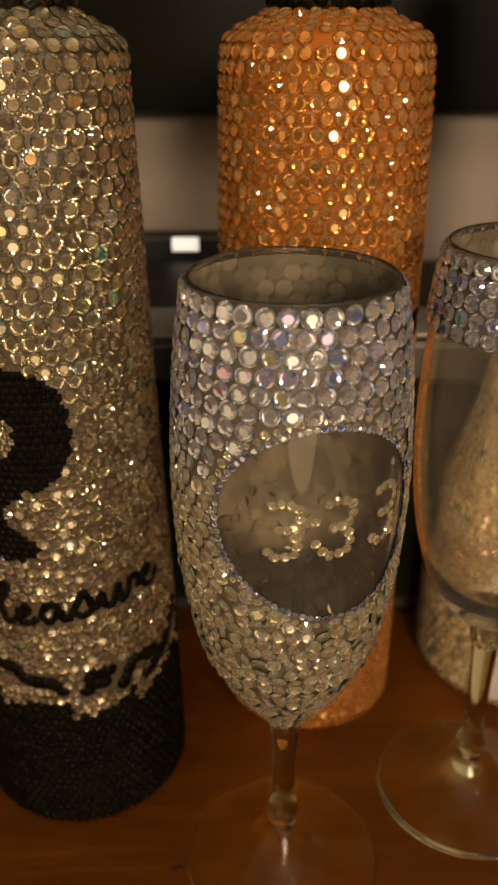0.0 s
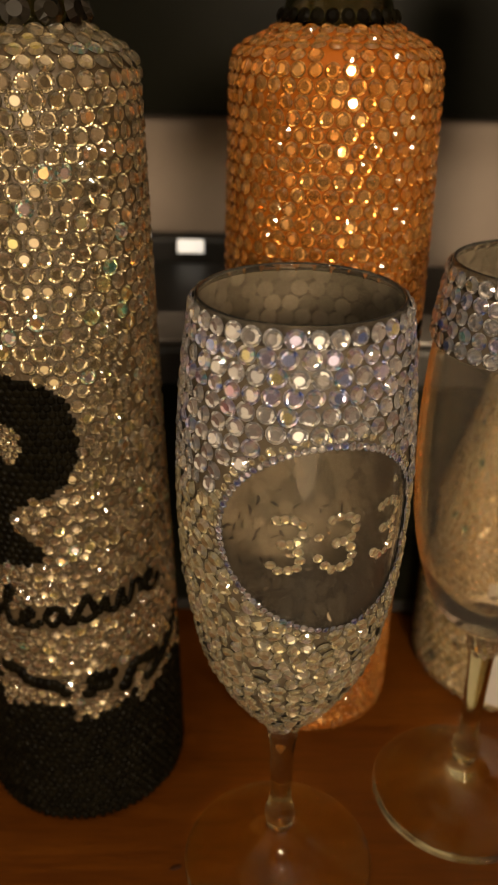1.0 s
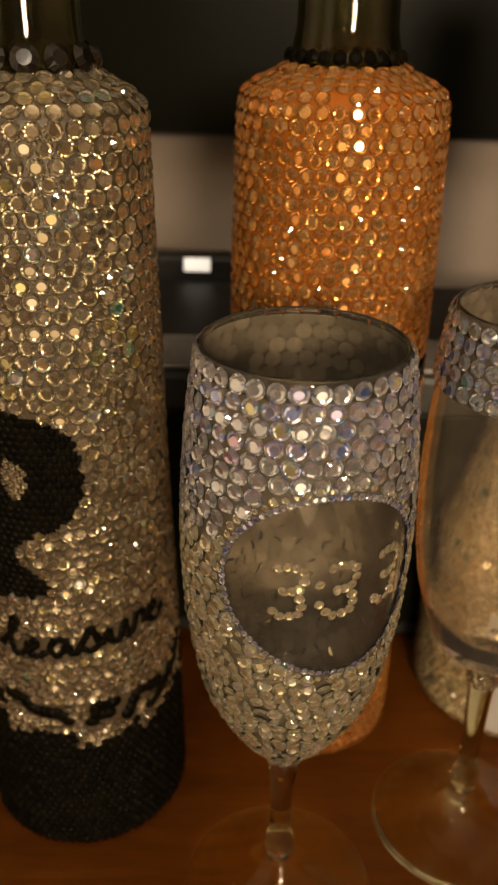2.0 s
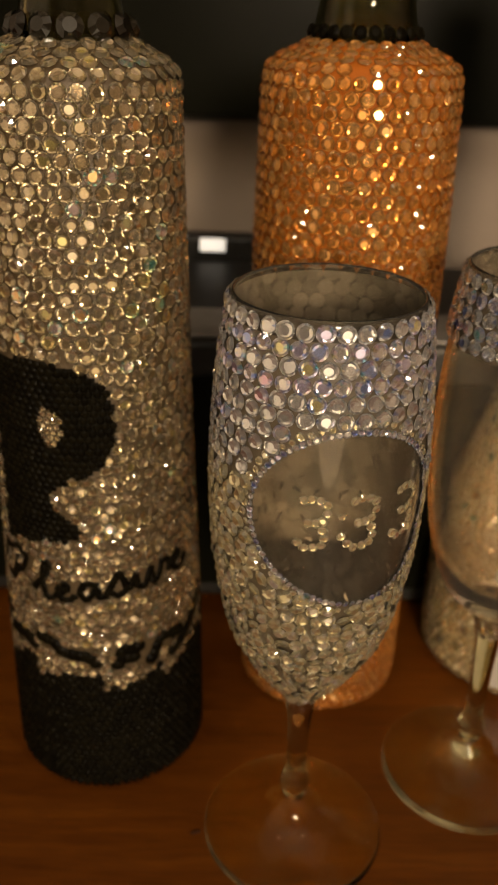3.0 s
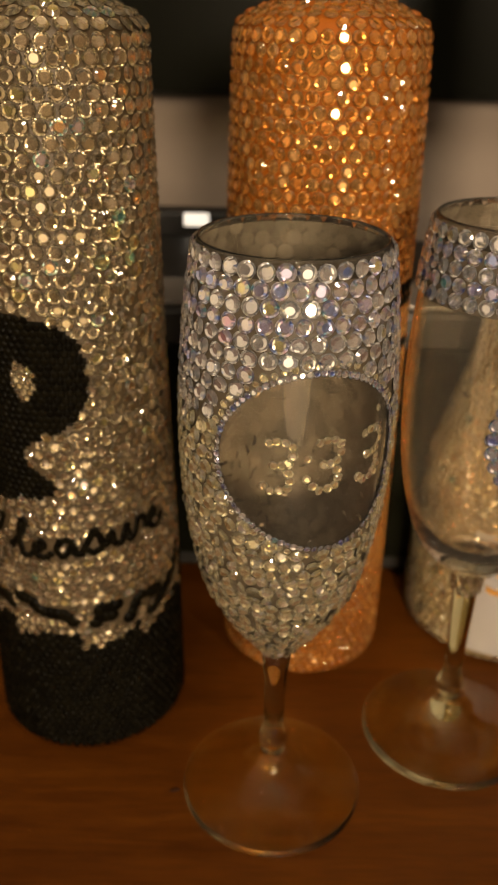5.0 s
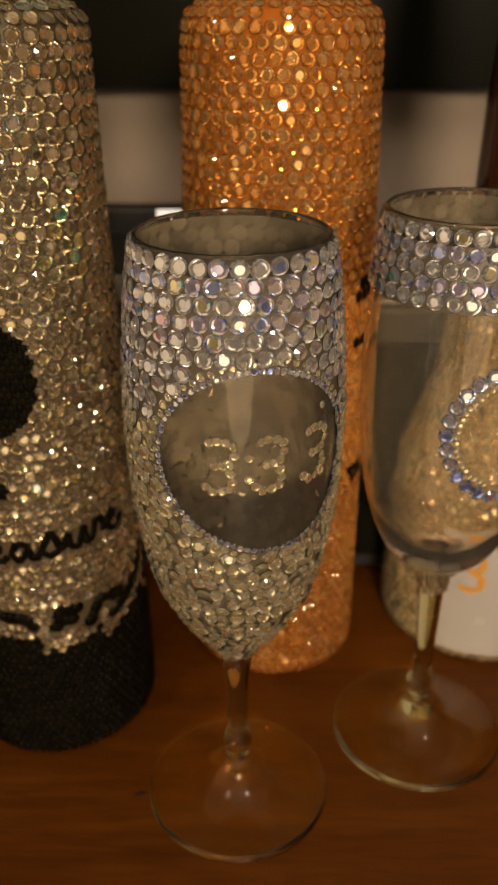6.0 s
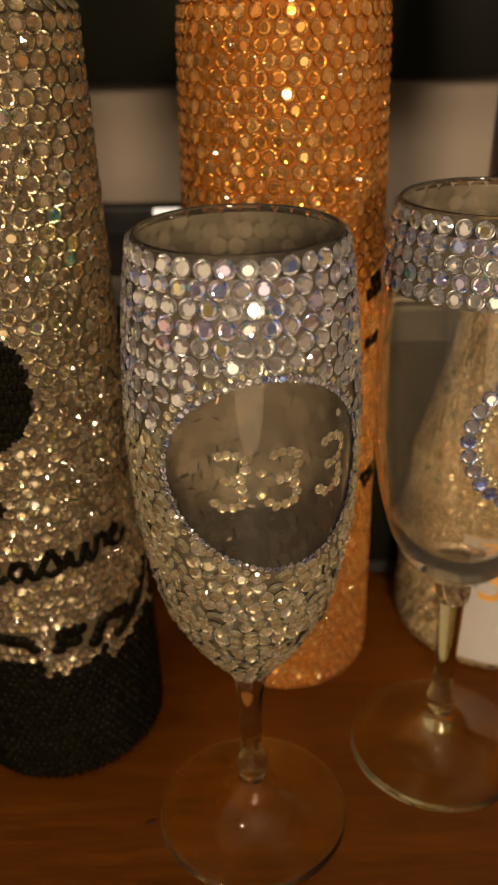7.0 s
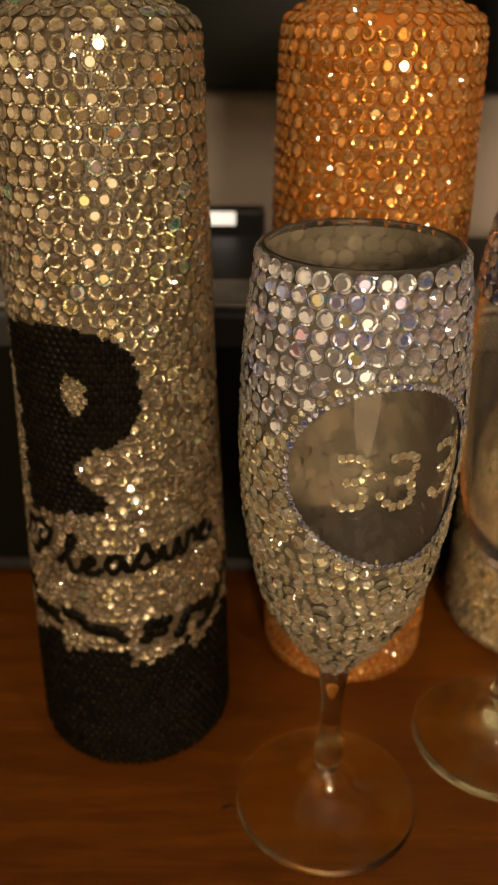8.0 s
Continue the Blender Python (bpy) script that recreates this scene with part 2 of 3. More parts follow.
def stone_geometry(sides=12):
    """A flat-backed cut stone of diameter 1: a low girdle, long and short crown facets, a flat table and the flat back."""
    verts, faces = [], []
    for r, z, turn in ((0.5, 0.0, 0.0), (0.262, 0.195, 0.5)):
        for i in range(sides):
            a = 2 * math.pi * (i + turn) / sides
            verts.append((r * math.cos(a), r * math.sin(a), z))
    n = sides
    for i in range(n):
        j = (i + 1) % n
        faces.append((i, j, n + i))
        faces.append((j, n + j, n + i))
    faces.append(tuple(n + i for i in range(n)))
    faces.append(tuple(reversed(range(n))))
    return verts, faces


STONE = stone_geometry()
FACETS = [(k * 0.381966) % 1.0 for k in range(len(STONE[1]))]


def mark_facets(me, count):
    """A number for each facet, by which the tint for coatings and painted glints differs."""
    me.attributes.new("facet", "FLOAT", "FACE").data.foreach_set("value", FACETS * count)


STONE_MESHES = {}


def stone_mesh(mat):
    if mat.name not in STONE_MESHES:
        me = bpy.data.meshes.new("crystal")
        me.from_pydata(STONE[0], [], STONE[1])
        me.materials.append(mat)
        me.materials.append(mat if mat in (JET, JET_GLOSS) else FOIL)
        me.polygons[len(STONE[1]) - 1].material_index = 1
        mark_facets(me, 1)
        STONE_MESHES[mat.name] = me
    return STONE_MESHES[mat.name]


def seat(centre, normal, size, rng, tilt=4.0):
    """Pose of a stone of that size that sits flat on a surface, slightly askew."""
    turn = Vector(normal).to_track_quat("Z", "Y").to_matrix().to_4x4()
    wobble = pose(0, 0, 0, rng.uniform(-tilt, tilt), rng.uniform(-tilt, tilt), rng.uniform(0, 360))
    return Matrix.Translation(centre) @ turn @ wobble @ Matrix.Diagonal((size, size, size, 1))


LATE = []


def dress(parent, stones, name="crystal", singles=300, facing=-90.0):
    """Stones as (matrix, material, azimuth). Those that face the room's middle become parts, the rest one joined piece per material."""
    LATE.append((parent, stones, name, singles, facing))


def dress_now(parent, stones, name, singles, facing):
    def off(s):
        return abs((s[2] - facing + 180) % 360 - 180)
    order = sorted(stones, key=off)
    for m, mat, _ in order[:singles]:
        ob = new(name, stone_mesh(mat))
        ob.parent = parent
        ob.matrix_local = m
    rest = {}
    for m, mat, _ in order[singles:]:
        rest.setdefault(mat.name, (mat, []))[1].append(m)
    base = np.array([(*v, 1.0) for v in STONE[0]])
    for mat, ms in rest.values():
        verts = np.concatenate([(base @ np.array(m).T)[:, :3] for m in ms])
        faces = [tuple(i + k * len(base) for i in f) for k in range(len(ms)) for f in STONE[1]]
        me = bpy.data.meshes.new(name + "_coat")
        me.from_pydata(verts.tolist(), [], faces)
        me.materials.append(mat)
        me.materials.append(mat if mat in (JET, JET_GLOSS) else FOIL)
        for k in range(len(ms)):
            me.polygons[(k + 1) * len(STONE[1]) - 1].material_index = 1
        mark_facets(me, len(ms))
        ob = new(name + "_coat", me)
        ob.parent = parent
        tagged(ob, kind="stuff")


def cover(profile, pitch, choose, rng, s0=0.0, jitter=lambda z: 0.0, lift=0.0005, tilt=lambda z: 4.0, spread=0.84):
    """Rows of stones up a turned profile. pitch(z): distance from stone to stone; choose(azimuth, z): material and size factor, or None."""
    at, total = sampler(profile)
    s, row, stones = s0, 0, []
    sign = 1.0 if profile[-1][1] > profile[0][1] else -1.0
    while s < total:
        r, z, out = at(s)
        p, loose = pitch(z), jitter(z)
        count = max(6, round(2 * math.pi * r / p))
        for i in range(count):
            az = 360.0 * (i + 0.5 * (row % 2) + loose * rng.uniform(-0.3, 0.3)) / count
            rr, zz, o = at(min(max(s + loose * rng.uniform(-0.3, 0.3) * p, 0), total))
            pick = choose((az + 180) % 360 - 180, zz)
            if pick is None:
                continue
            mat, factor = pick
            c, q = math.cos(radians(az)), math.sin(radians(az))
            size = p * 1.0 * factor * (1 + loose * rng.uniform(-0.12, 0.08))
            m = seat(((rr + lift) * c, (rr + lift) * q, zz), (sign * o.x * c, sign * o.x * q, sign * o.y), size, rng, tilt(zz))
            stones.append((m, mat, (az + 180) % 360 - 180))
        s += p * spread
        row += 1
    return stones


def inside(poly, x, y):
    hit = False
    for (x0, y0), (x1, y1) in zip(poly, poly[1:] + poly[:1]):
        if (y0 > y) != (y1 > y) and x < x0 + (x1 - x0) * (y - y0) / (y1 - y0):
            hit = not hit
    return hit


def coat_where(name, test, profile, mat, parent, az0, az1, z0, z1, step=2.0, dz=0.0015, lift=0.0003):
    """A thin layer of paint over the cells of a turned body that pass the test."""
    bm = bmesh.new()
    made = {}

    def corner(i, j):
        if (i, j) not in made:
            a, z = radians(az0 + i * step), z0 + j * dz
            r = radius_at(profile, z) + lift
            made[i, j] = bm.verts.new((r * math.cos(a), r * math.sin(a), z))
        return made[i, j]
    for i in range(round((az1 - az0) / step)):
        for j in range(round((z1 - z0) / dz)):
            if test(az0 + (i + 0.5) * step, z0 + (j + 0.5) * dz):
                bm.faces.new((corner(i, j), corner(i + 1, j), corner(i + 1, j + 1), corner(i, j + 1)))
    return part(name, bm, mat, parent, smooth=True)


def strokes(lines, profile, mat, size, gap, rng, lift=0.0):
    """Stones set along lines of (azimuth, height) on a turned body."""
    out = []
    for line in lines:
        for (a0, z0), (a1, z1) in zip(line, line[1:]):
            r = radius_at(profile, z0)
            n = max(1, round(math.hypot(radians(a1 - a0) * r, z1 - z0) / gap))
            for i in range(n):
                f = (i + 0.5) / n
                az, z = a0 + f * (a1 - a0), z0 + f * (z1 - z0)
                c, q = math.cos(radians(az)), math.sin(radians(az))
                rr = radius_at(profile, z) + lift
                out.append((seat((rr * c, rr * q, z), (c, q, 0.02), size * rng.uniform(0.9, 1.1), rng), mat, az))
    return out


def near_strokes(lines, az, z, r, reach):
    """True where a place on a turned body lies within reach of one of the lines."""
    x, best = radians(az) * r, 1.0
    for line in lines:
        for (a0, z0), (a1, z1) in zip(line, line[1:]):
            p, d = Vector((x - radians(a0) * r, z - z0)), Vector((radians(a1 - a0) * r, z1 - z0))
            f = min(max(p.dot(d) / max(d.length_squared, 1e-12), 0), 1)
            best = min(best, (p - f * d).length)
    return best < reach


# ---- room ----
# All but the north wall is unseen, added to shape the stones' reflections.
FLOOR_Z = -0.75
bm = box((4.0, 3.2, 0.1), (0, -0.9, FLOOR_Z - 0.05))
tagged(solid("floor", bm, FLOORING), "unseen floor, kept dark for the stones' reflections", "floor", kind="structure")
tagged(solid("wall_north", box((4.0, 0.1, 2.5), (0, 0.395, 0.5)), BACK_WALL), "greige painted wall behind the table", "wall", kind="structure")
tagged(solid("wall_south", box((4.0, 0.1, 2.5), (0, -2.55, 0.5)), FAR_WALL), "unseen wall across the room, darkened for the stones' reflections", "wall", kind="structure")
tagged(solid("wall_east", box((0.1, 2.86, 2.5), (2.05, -1.07, 0.5)), BACK_WALL), "unseen side wall, kept dim for the stones' reflections", "wall", kind="structure")
tagged(solid("wall_west", box((0.1, 2.86, 2.5), (-2.05, -1.07, 0.5)), WALL), "unseen side wall, kept pale for the stones' reflections", "wall", kind="structure")
tagged(solid("ceiling", box((4.2, 3.06, 0.1), (0, -1.07, 1.8)), CEILING), "unseen ceiling, kept pale for the stones' reflections", "ceiling", kind="structure")

# ---- table ----
table = thing("table", (0, 0, 0), "orange-brown varnished wooden table with fine grain", "table")
part("tabletop", box((1.5, 0.62, 0.03), (0.0, 0.04, -0.015), 0.003), WOOD, table)
for x in (-0.68, 0.68):
    for y in (-0.2, 0.28):
        part("leg", box((0.05, 0.05, 0.72), (x, y, -0.39), 0.004), WOOD, table)

part("scratch", lathe([(0, 0.0002), (0.0022, 0.0002), (0.0010, 0.0005), (0, 0.0005)], 16), NICK, table, "small dark nick").matrix_local = (
    pose(-0.0345, -0.0045, 0.0, 0, 0, 20) @ Matrix.Diagonal((1.0, 0.4, 1.0, 1)))

# ---- television and black boxes behind the bottles ----
tv = thing("television", (0.05, 0.312, 0.2095), "dark switched-off television screen in a black frame", "television")
part("casing", box((0.96, 0.026, 0.58), (0, 0.0131, 0.29), 0.002), PLASTIC, tv)
part("screen", box((0.952, 0.003, 0.574), (0, -0.0016, 0.2895), 0.001), SCREEN, tv)
part("neck", box((0.12, 0.02, 0.21), (-0.40, 0.014, -0.103), 0.003), PLASTIC, tv)

player = thing("media_player", (0.0, 0.195, 0), "wide black plastic media player standing on the table", "media player")
part("body", box((0.86, 0.13, 0.136), (0, 0, 0.073), 0.003), PLASTIC, player)
part("front_panel", box((0.84, 0.003, 0.11), (0, -0.0665, 0.07), 0.001), SCREEN, player)
# Paler strip where light grazes the front of the player's top.
part("top_plate", box((0.85, 0.036, 0.002), (0, -0.044, 0.1422), 0.0006), LIT_STRIP, player, "grey strip standing in for light on the top")
for x in (-0.38, 0.38):
    for y in (-0.05, 0.05):
        part("foot", lathe([(0, 0), (0.012, 0), (0.013, 0.0052), (0, 0.0052)], 24), PLASTIC, player).location = (x, y, 0)
receiver = thing("set_top_box", (-0.115, 0.281, 0.0), "slim black set-top box with a small white tag", "set-top box")
part("body", box((0.19, 0.016, 0.1535), (0, -0.011, 0.07675), 0.002), PLASTIC, receiver)
# White tag; its brightness comes from the added glow.
part("display", box((0.0142, 0.0012, 0.0072), (0.0715, -0.0198, 0.1493), 0.0003), STICKER, receiver, "small white tag with added glow")

# ---- champagne flutes ----
BOWL = [(0.0055, 0.066), (0.0080, 0.0705), (0.0140, 0.078), (0.0180, 0.085), (0.0230, 0.095), (0.0257, 0.105), (0.0275, 0.115),
        (0.0290, 0.125), (0.0297, 0.135), (0.0303, 0.150), (0.0302, 0.160), (0.0294, 0.175), (0.0281, 0.190), (0.0262, 0.203)]
WALL_T = 0.0009


# the second flute shows its bare bowl, rounder below
ROUND_BOWL = [(0.0056, 0.0800), (0.0105, 0.0820), (0.0155, 0.0855), (0.0198, 0.0910), (0.0232, 0.0985), (0.0256, 0.1070)] + BOWL[6:]


def flute(at, label, outer, floor_z):
    g = thing("champagne_flute", at, label, "champagne flute", "champagne flutes")
    base = outer[0][1]
    inner = [(0.0, floor_z), (0.0070, floor_z + 0.0006), (0.0125, floor_z + 0.0028)] + [(r - WALL_T, z + 0.0008) for r, z in outer if z > floor_z + 0.007]
    prof = [(0.0, base)] + outer + [(0.0260, 0.2048), (0.0255, 0.2052), (0.0250, 0.2047)] + list(reversed(inner))
    bowl = part("bowl", lathe(prof, 72), HAZY, g, smooth=True)
    stem = part("stem", lathe([(0, base), (0.0056, base - 0.0002), (0.0046, base - 0.008), (0.0039, 0.052), (0.0036, 0.040), (0.0035, 0.031), (0.0044, 0.0270),
                               (0.0053, 0.0240), (0.0046, 0.0205), (0.0044, 0.018), (0, 0.0178)], 32), GLASS, g, smooth=True)
    foot = part("foot", lathe([(0, 0.0178), (0.0044, 0.0178), (0.0060, 0.0142), (0.0090, 0.0098), (0.0140, 0.0062), (0.0220, 0.0036), (0.0300, 0.0021),
                               (0.0322, 0.0016), (0.0325, 0.0011), (0.0318, 0.0003), (0.0250, 0.0003), (0.0120, 0.0012), (0, 0.0016)], 72), GLASS, g, smooth=True)
    for o in (bowl, stem, foot):
        o.visible_shadow = False
    return g


def stone_backs(parent, stones):
    """The round foil backs of the stones, as they show through the glass from inside."""
    verts, faces = [], []
    for m, _, az in stones:
        z, size = m.translation.z, m.to_scale().x
        r = radius_at(BOWL, z)
        k = len(verts)
        for i in range(13):
            rho, a = (0.0 if i == 12 else 0.49 * size), 2 * math.pi * i / 12
            h = min(max(z + rho * math.sin(a), 0.067), 0.2029)
            b, q = radians(az) + rho * math.cos(a) / r, radius_at(BOWL, h) + 0.00006
            verts.append((q * math.cos(b), q * math.sin(b), h))
        faces += [(k + i, k + (i + 1) % 12, k + 12) for i in range(12)]
    me = bpy.data.meshes.new("stone_backs")
    me.from_pydata(verts, [], faces)
    me.materials.append(STONE_BACK)
    ob = new("stone_backs", me)
    ob.parent = parent
    tagged(ob, kind="stuff")


# one digit, in units of its height: across, up
THREE = [(-0.36, 0.46), (-0.10, 0.50), (0.20, 0.48), (0.44, 0.40), (0.46, 0.22), (0.31, 0.06), (0.08, 0.01), (-0.18, 0.0),
         (0.33, -0.14), (0.40, -0.31), (0.30, -0.47), (0.04, -0.52), (-0.28, -0.54), (-0.52, -0.44)]


def on_bowl(az, z, lift=0.0):
    r = radius_at(BOWL, z) + lift
    dr = (radius_at(BOWL, z + 0.002) - radius_at(BOWL, z - 0.002)) / 0.004
    c, s = math.cos(radians(az)), math.sin(radians(az))
    n = Vector((c, s, -dr)).normalized()
    return Vector((r * c, r * s, z)) + n * 0.0004, n


flute_a = flute((0.001, 0.0, 0.0), "clear flute covered in crystals with digits in an oval window", BOWL, 0.0815)
rng = random.Random(3)
OVAL = (-78.0, 0.1515, 48.5, 0.0252)


def oval_reach(a):
    """The window's outline about its middle: an egg that points up and to one side."""
    return 1.045 + 0.085 * math.cos(a) - 0.034 * math.sin(a) + 0.040 * math.cos(2 * a) - 0.045 * math.sin(2 * a) - 0.012 * math.cos(3 * a) - 0.013 * math.sin(3 * a)


def oval(az, z):
    x, y = (az - OVAL[0]) / OVAL[2], (z - OVAL[1]) / OVAL[3]
    return math.hypot(x, y) / oval_reach(math.atan2(y, x))


def on_oval(a, k):
    reach = k * oval_reach(a)
    return OVAL[0] + OVAL[2] * reach * math.cos(a), OVAL[1] + OVAL[3] * reach * math.sin(a)


def flute_choice(az, z):
    d = oval(az, z)
    if d < 1.13:
        return None
    row = round((0.2018 - z) / 0.00436)
    if row in (1, 3):
        return AURORA, 1.0
    if z < 0.164 - 0.008 * rng.random():
        return STRAW, 1.12
    return (AURORA if rng.random() < 0.10 else ICE), 1.03


def flute_pitch(z):
    return 0.0049 if z > 0.165 else 0.0046 if z > 0.125 else 0.0040 if z > 0.09 else 0.0035


down = list(reversed(BOWL))
stones = cover(down, flute_pitch, flute_choice, rng, s0=0.0009, jitter=lambda z: 0.10 if z > 0.165 else 0.40, spread=0.895, tilt=lambda z: 8.0 if z > 0.165 else 11.0 if z > 0.13 else 20.0)
big = list(stones)
for i in range(84):
    az, z = on_oval(2 * math.pi * i / 84, 1.04)
    p, n = on_bowl(az, z)
    stones.append((seat(p, n, rng.uniform(0.0019, 0.0023), rng, 12), SKY if rng.random() < 0.55 else ICE, az))
for i in range(62):
    az, z = on_oval(2 * math.pi * (i + 0.5) / 62, rng.uniform(1.10, 1.14))
    p, n = on_bowl(az, z)
    stones.append((seat(p, n, rng.uniform(0.0018, 0.0028), rng, 9), STRAW, az))
stone_backs(flute_a, big)
dress(flute_a, stones, "crystal", 300, -90)
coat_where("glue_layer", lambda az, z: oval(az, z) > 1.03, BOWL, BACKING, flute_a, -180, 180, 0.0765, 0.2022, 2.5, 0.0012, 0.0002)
coat_where("glue_layer", lambda az, z: oval(az, z) > 1.03, BOWL, DARK_GLUE, flute_a, -180, 180, 0.0765, 0.1998, 2.5, 0.0012, 0.0003)
digits = []
for mid in (-95.0, -70.0, -43.5):
    for x, y in THREE:
        p, n = on_bowl(mid + 14.5 * x, 0.1516 + 0.0143 * y)
        digits.append((seat(p, n, 0.0029, rng, 14), GOLDEN, mid))
for az, z, size in ((-81.1, 0.1537, 0.0026), (-81.0, 0.1477, 0.0026), (-38.9, 0.1641, 0.0023)):
    p, n = on_bowl(az, z)
    digits.append((seat(p, n, size, rng, 8), GOLDEN, az))
dress(flute_a, digits, "digit_crystal", 60, -75)

flute_b = flute((0.0707, 0.030, 0.0), "plain clear flute with a crystal band and crystal ring", ROUND_BOWL, 0.0862)
rng = random.Random(8)
stones = cover(down, lambda z: 0.0050, lambda az, z: (AURORA if round((0.2018 - z) / 0.00444) % 2 else ICE, 1.0) if z > 0.182 else None, rng, s0=0.0012, jitter=lambda z: 0.08,
               spread=0.895, tilt=lambda z: 6.0)
stone_backs(flute_b, stones)
ring = []
for i in range(28):
    a = 2 * math.pi * i / 28
    for k, size, mat in ((1.0, 0.0049, SKY), (0.84, 0.0020, GOLDEN)):
        for h in ((0,) if size > 0.004 else (0, 0.5)):
            b = a + h * 2 * math.pi / 28
            az, z = -67.0 + 38.5 * k * math.cos(b), 0.1450 + 0.0212 * k * math.sin(b)
            p, n = on_bowl(az, z)
            ring.append((seat(p, n, size, rng, 6), mat, az))
dress(flute_b, stones + ring, "crystal", 300, -100)
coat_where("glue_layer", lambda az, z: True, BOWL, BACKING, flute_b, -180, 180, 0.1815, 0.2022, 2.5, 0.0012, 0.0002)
coat_where("glue_layer", lambda az, z: True, BOWL, DARK_GLUE, flute_b, -180, 180, 0.1815, 0.1998, 2.5, 0.0012, 0.0003)
collar = cover([(0.0047, 0.0700), (0.0052, 0.0750), (0.0066, 0.0802), (0.0105, 0.0818)], lambda z: 0.0028, lambda az, z: (CLEAR, 1.0), rng)
dress(flute_b, collar, "collar_crystal", 60, -90)

# ---- bottles ----
SILVER = [(0.0345, 0.0015), (0.0362, 0.004), (0.0362, 0.010), (0.0356, 0.050), (0.0341, 0.100), (0.0324, 0.144), (0.0314, 0.185), (0.0304, 0.220),
          (0.0297, 0.250), (0.0290, 0.2535), (0.0262, 0.2562), (0.0205, 0.2592), (0.0172, 0.2612)]
ORANGE = [(0.0325, 0.0015), (0.0338, 0.004), (0.0338, 0.040), (0.0334, 0.200), (0.0324, 0.245), (0.0321, 0.2500), (0.0314, 0.2535), (0.0280, 0.2563),
          (0.0215, 0.2592), (0.0182, 0.2612)]


def neck_part(parent, r, z):
    prof = [(r + 0.0028, z - 0.004), (r + 0.0012, z + 0.002), (r, z + 0.008), (r - 0.0004, z + 0.03), (r - 0.0008, z + 0.062), (r + 0.0010, z + 0.063),
            (r + 0.0012, z + 0.072), (r - 0.0020, z + 0.073)]
    inner = [(max(a - 0.0022, 0.004), b) for a, b in reversed(prof[:-1])]
    ob = part("neck", lathe(prof + inner, 48, closed=True), GLASS, parent, "clear glass neck", True)
    ob.visible_shadow = False


silver = thing("bottle", (-0.0727, 0.0493, 0.0), "silver crystal-covered bottle with a black letter and black base", "bottle", "crystal bottles")
part("body", lathe([(0, 0.0)] + [(0.033, 0.0)] + SILVER + [(0.0, 0.2612)], 72), GLUE, silver, smooth=True)
LETTER = [(-164, 0.1715), (-128, 0.1735), (-108, 0.174), (-89, 0.173), (-76, 0.1686), (-68, 0.16), (-67, 0.151), (-72, 0.1425), (-83, 0.137), (-99, 0.1335),
          (-108, 0.1296), (-106, 0.1245), (-97, 0.12), (-90, 0.1172), (-93, 0.113), (-111, 0.111), (-145, 0.107), (-147, 0.135), (-152, 0.150), (-163, 0.160)]
EYELET = [(-108.5, 0.1602), (-112.5, 0.154), (-106, 0.1445), (-97.5, 0.1515), (-98.5, 0.157)]
rng = random.Random(11)


def skyline(az):
    """The stepped upper edge of the black base."""
    k = math.floor((az + 360) / 6.0)
    return 0.0508 + 0.0028 * math.sin(radians(3.1 * (az + 150))) + 0.0085 * ((k * 7919 % 13) / 13.0)


# the script word, letter by letter, in units of its x-height: across, up
SCRIPT = [[(0.35, 1.9), (0.2, 1.0), (-0.2, 0.3), (-0.5, 0.6)], [(-0.8, 1.2), (-0.7, 2.1), (0.4, 2.4), (1.0, 2.1), (0.7, 1.3), (0.1, 0.9)],
          [(1.3, 0.5), (1.9, 1.2), (2.15, 2.0), (1.9, 2.1), (1.75, 1.0), (1.9, 0.1), (2.3, 0.1)],
          [(2.3, 0.2), (2.9, 0.7), (2.75, 1.0), (2.45, 0.7), (2.5, 0.15), (2.9, 0.0), (3.2, 0.3)],
          [(4.0, 0.85), (3.6, 1.0), (3.35, 0.5), (3.6, 0.0), (3.95, 0.5), (4.05, 0.9), (4.1, 0.1), (4.4, 0.1)],
          [(4.4, 0.2), (4.9, 1.3), (5.15, 0.7), (5.2, 0.2), (4.8, 0.0), (4.6, 0.25)],
          [(5.3, 0.2), (5.6, 1.0), (5.65, 0.2), (6.0, 0.1), (6.25, 1.0), (6.35, 0.1), (6.6, 0.2)],
          [(6.6, 0.2), (6.8, 1.1), (7.1, 0.9), (7.15, 0.3)],
          [(7.2, 0.3), (7.8, 0.8), (7.6, 1.1), (7.35, 0.7), (7.45, 0.15), (7.8, 0.0), (8.2, 0.4)]]
WORD = [[(-141.0 + 14.2 * x, 0.0862 + 0.0072 * y + 0.0009 * x) for x, y in line] for line in SCRIPT]
SKYLINE = [[(-151, 0.0643), (-132, 0.0677), (-126, 0.064)], [(-122, 0.0700), (-112, 0.0695), (-106, 0.0657), (-91, 0.0651), (-86, 0.0616)], [(-75, 0.0600), (-71, 0.0675), (-60, 0.0671)],
           [(-73, 0.0635), (-63, 0.0628)], [(-55, 0.0590), (-47, 0.0680), (-31, 0.0655)], [(-40, 0.0590), (-30, 0.0610), (-12, 0.0700), (-6, 0.0770)],
           [(-1, 0.060), (8, 0.070), (18, 0.069)], [(-160, 0.074), (-150, 0.068)]]


def silver_choice(az, z):
    if 0.05 < z < 0.106 and (near_strokes(WORD, az, z, 0.0345, 0.0014) or near_strokes(SKYLINE, az, z, 0.036, 0.0024)):
        return None
    if z < skyline(az):
        return JET, 0.97
    if inside(LETTER, az, z):
        return None
    return (SPARK if rng.random() < 0.06 else CLEAR), 1.0


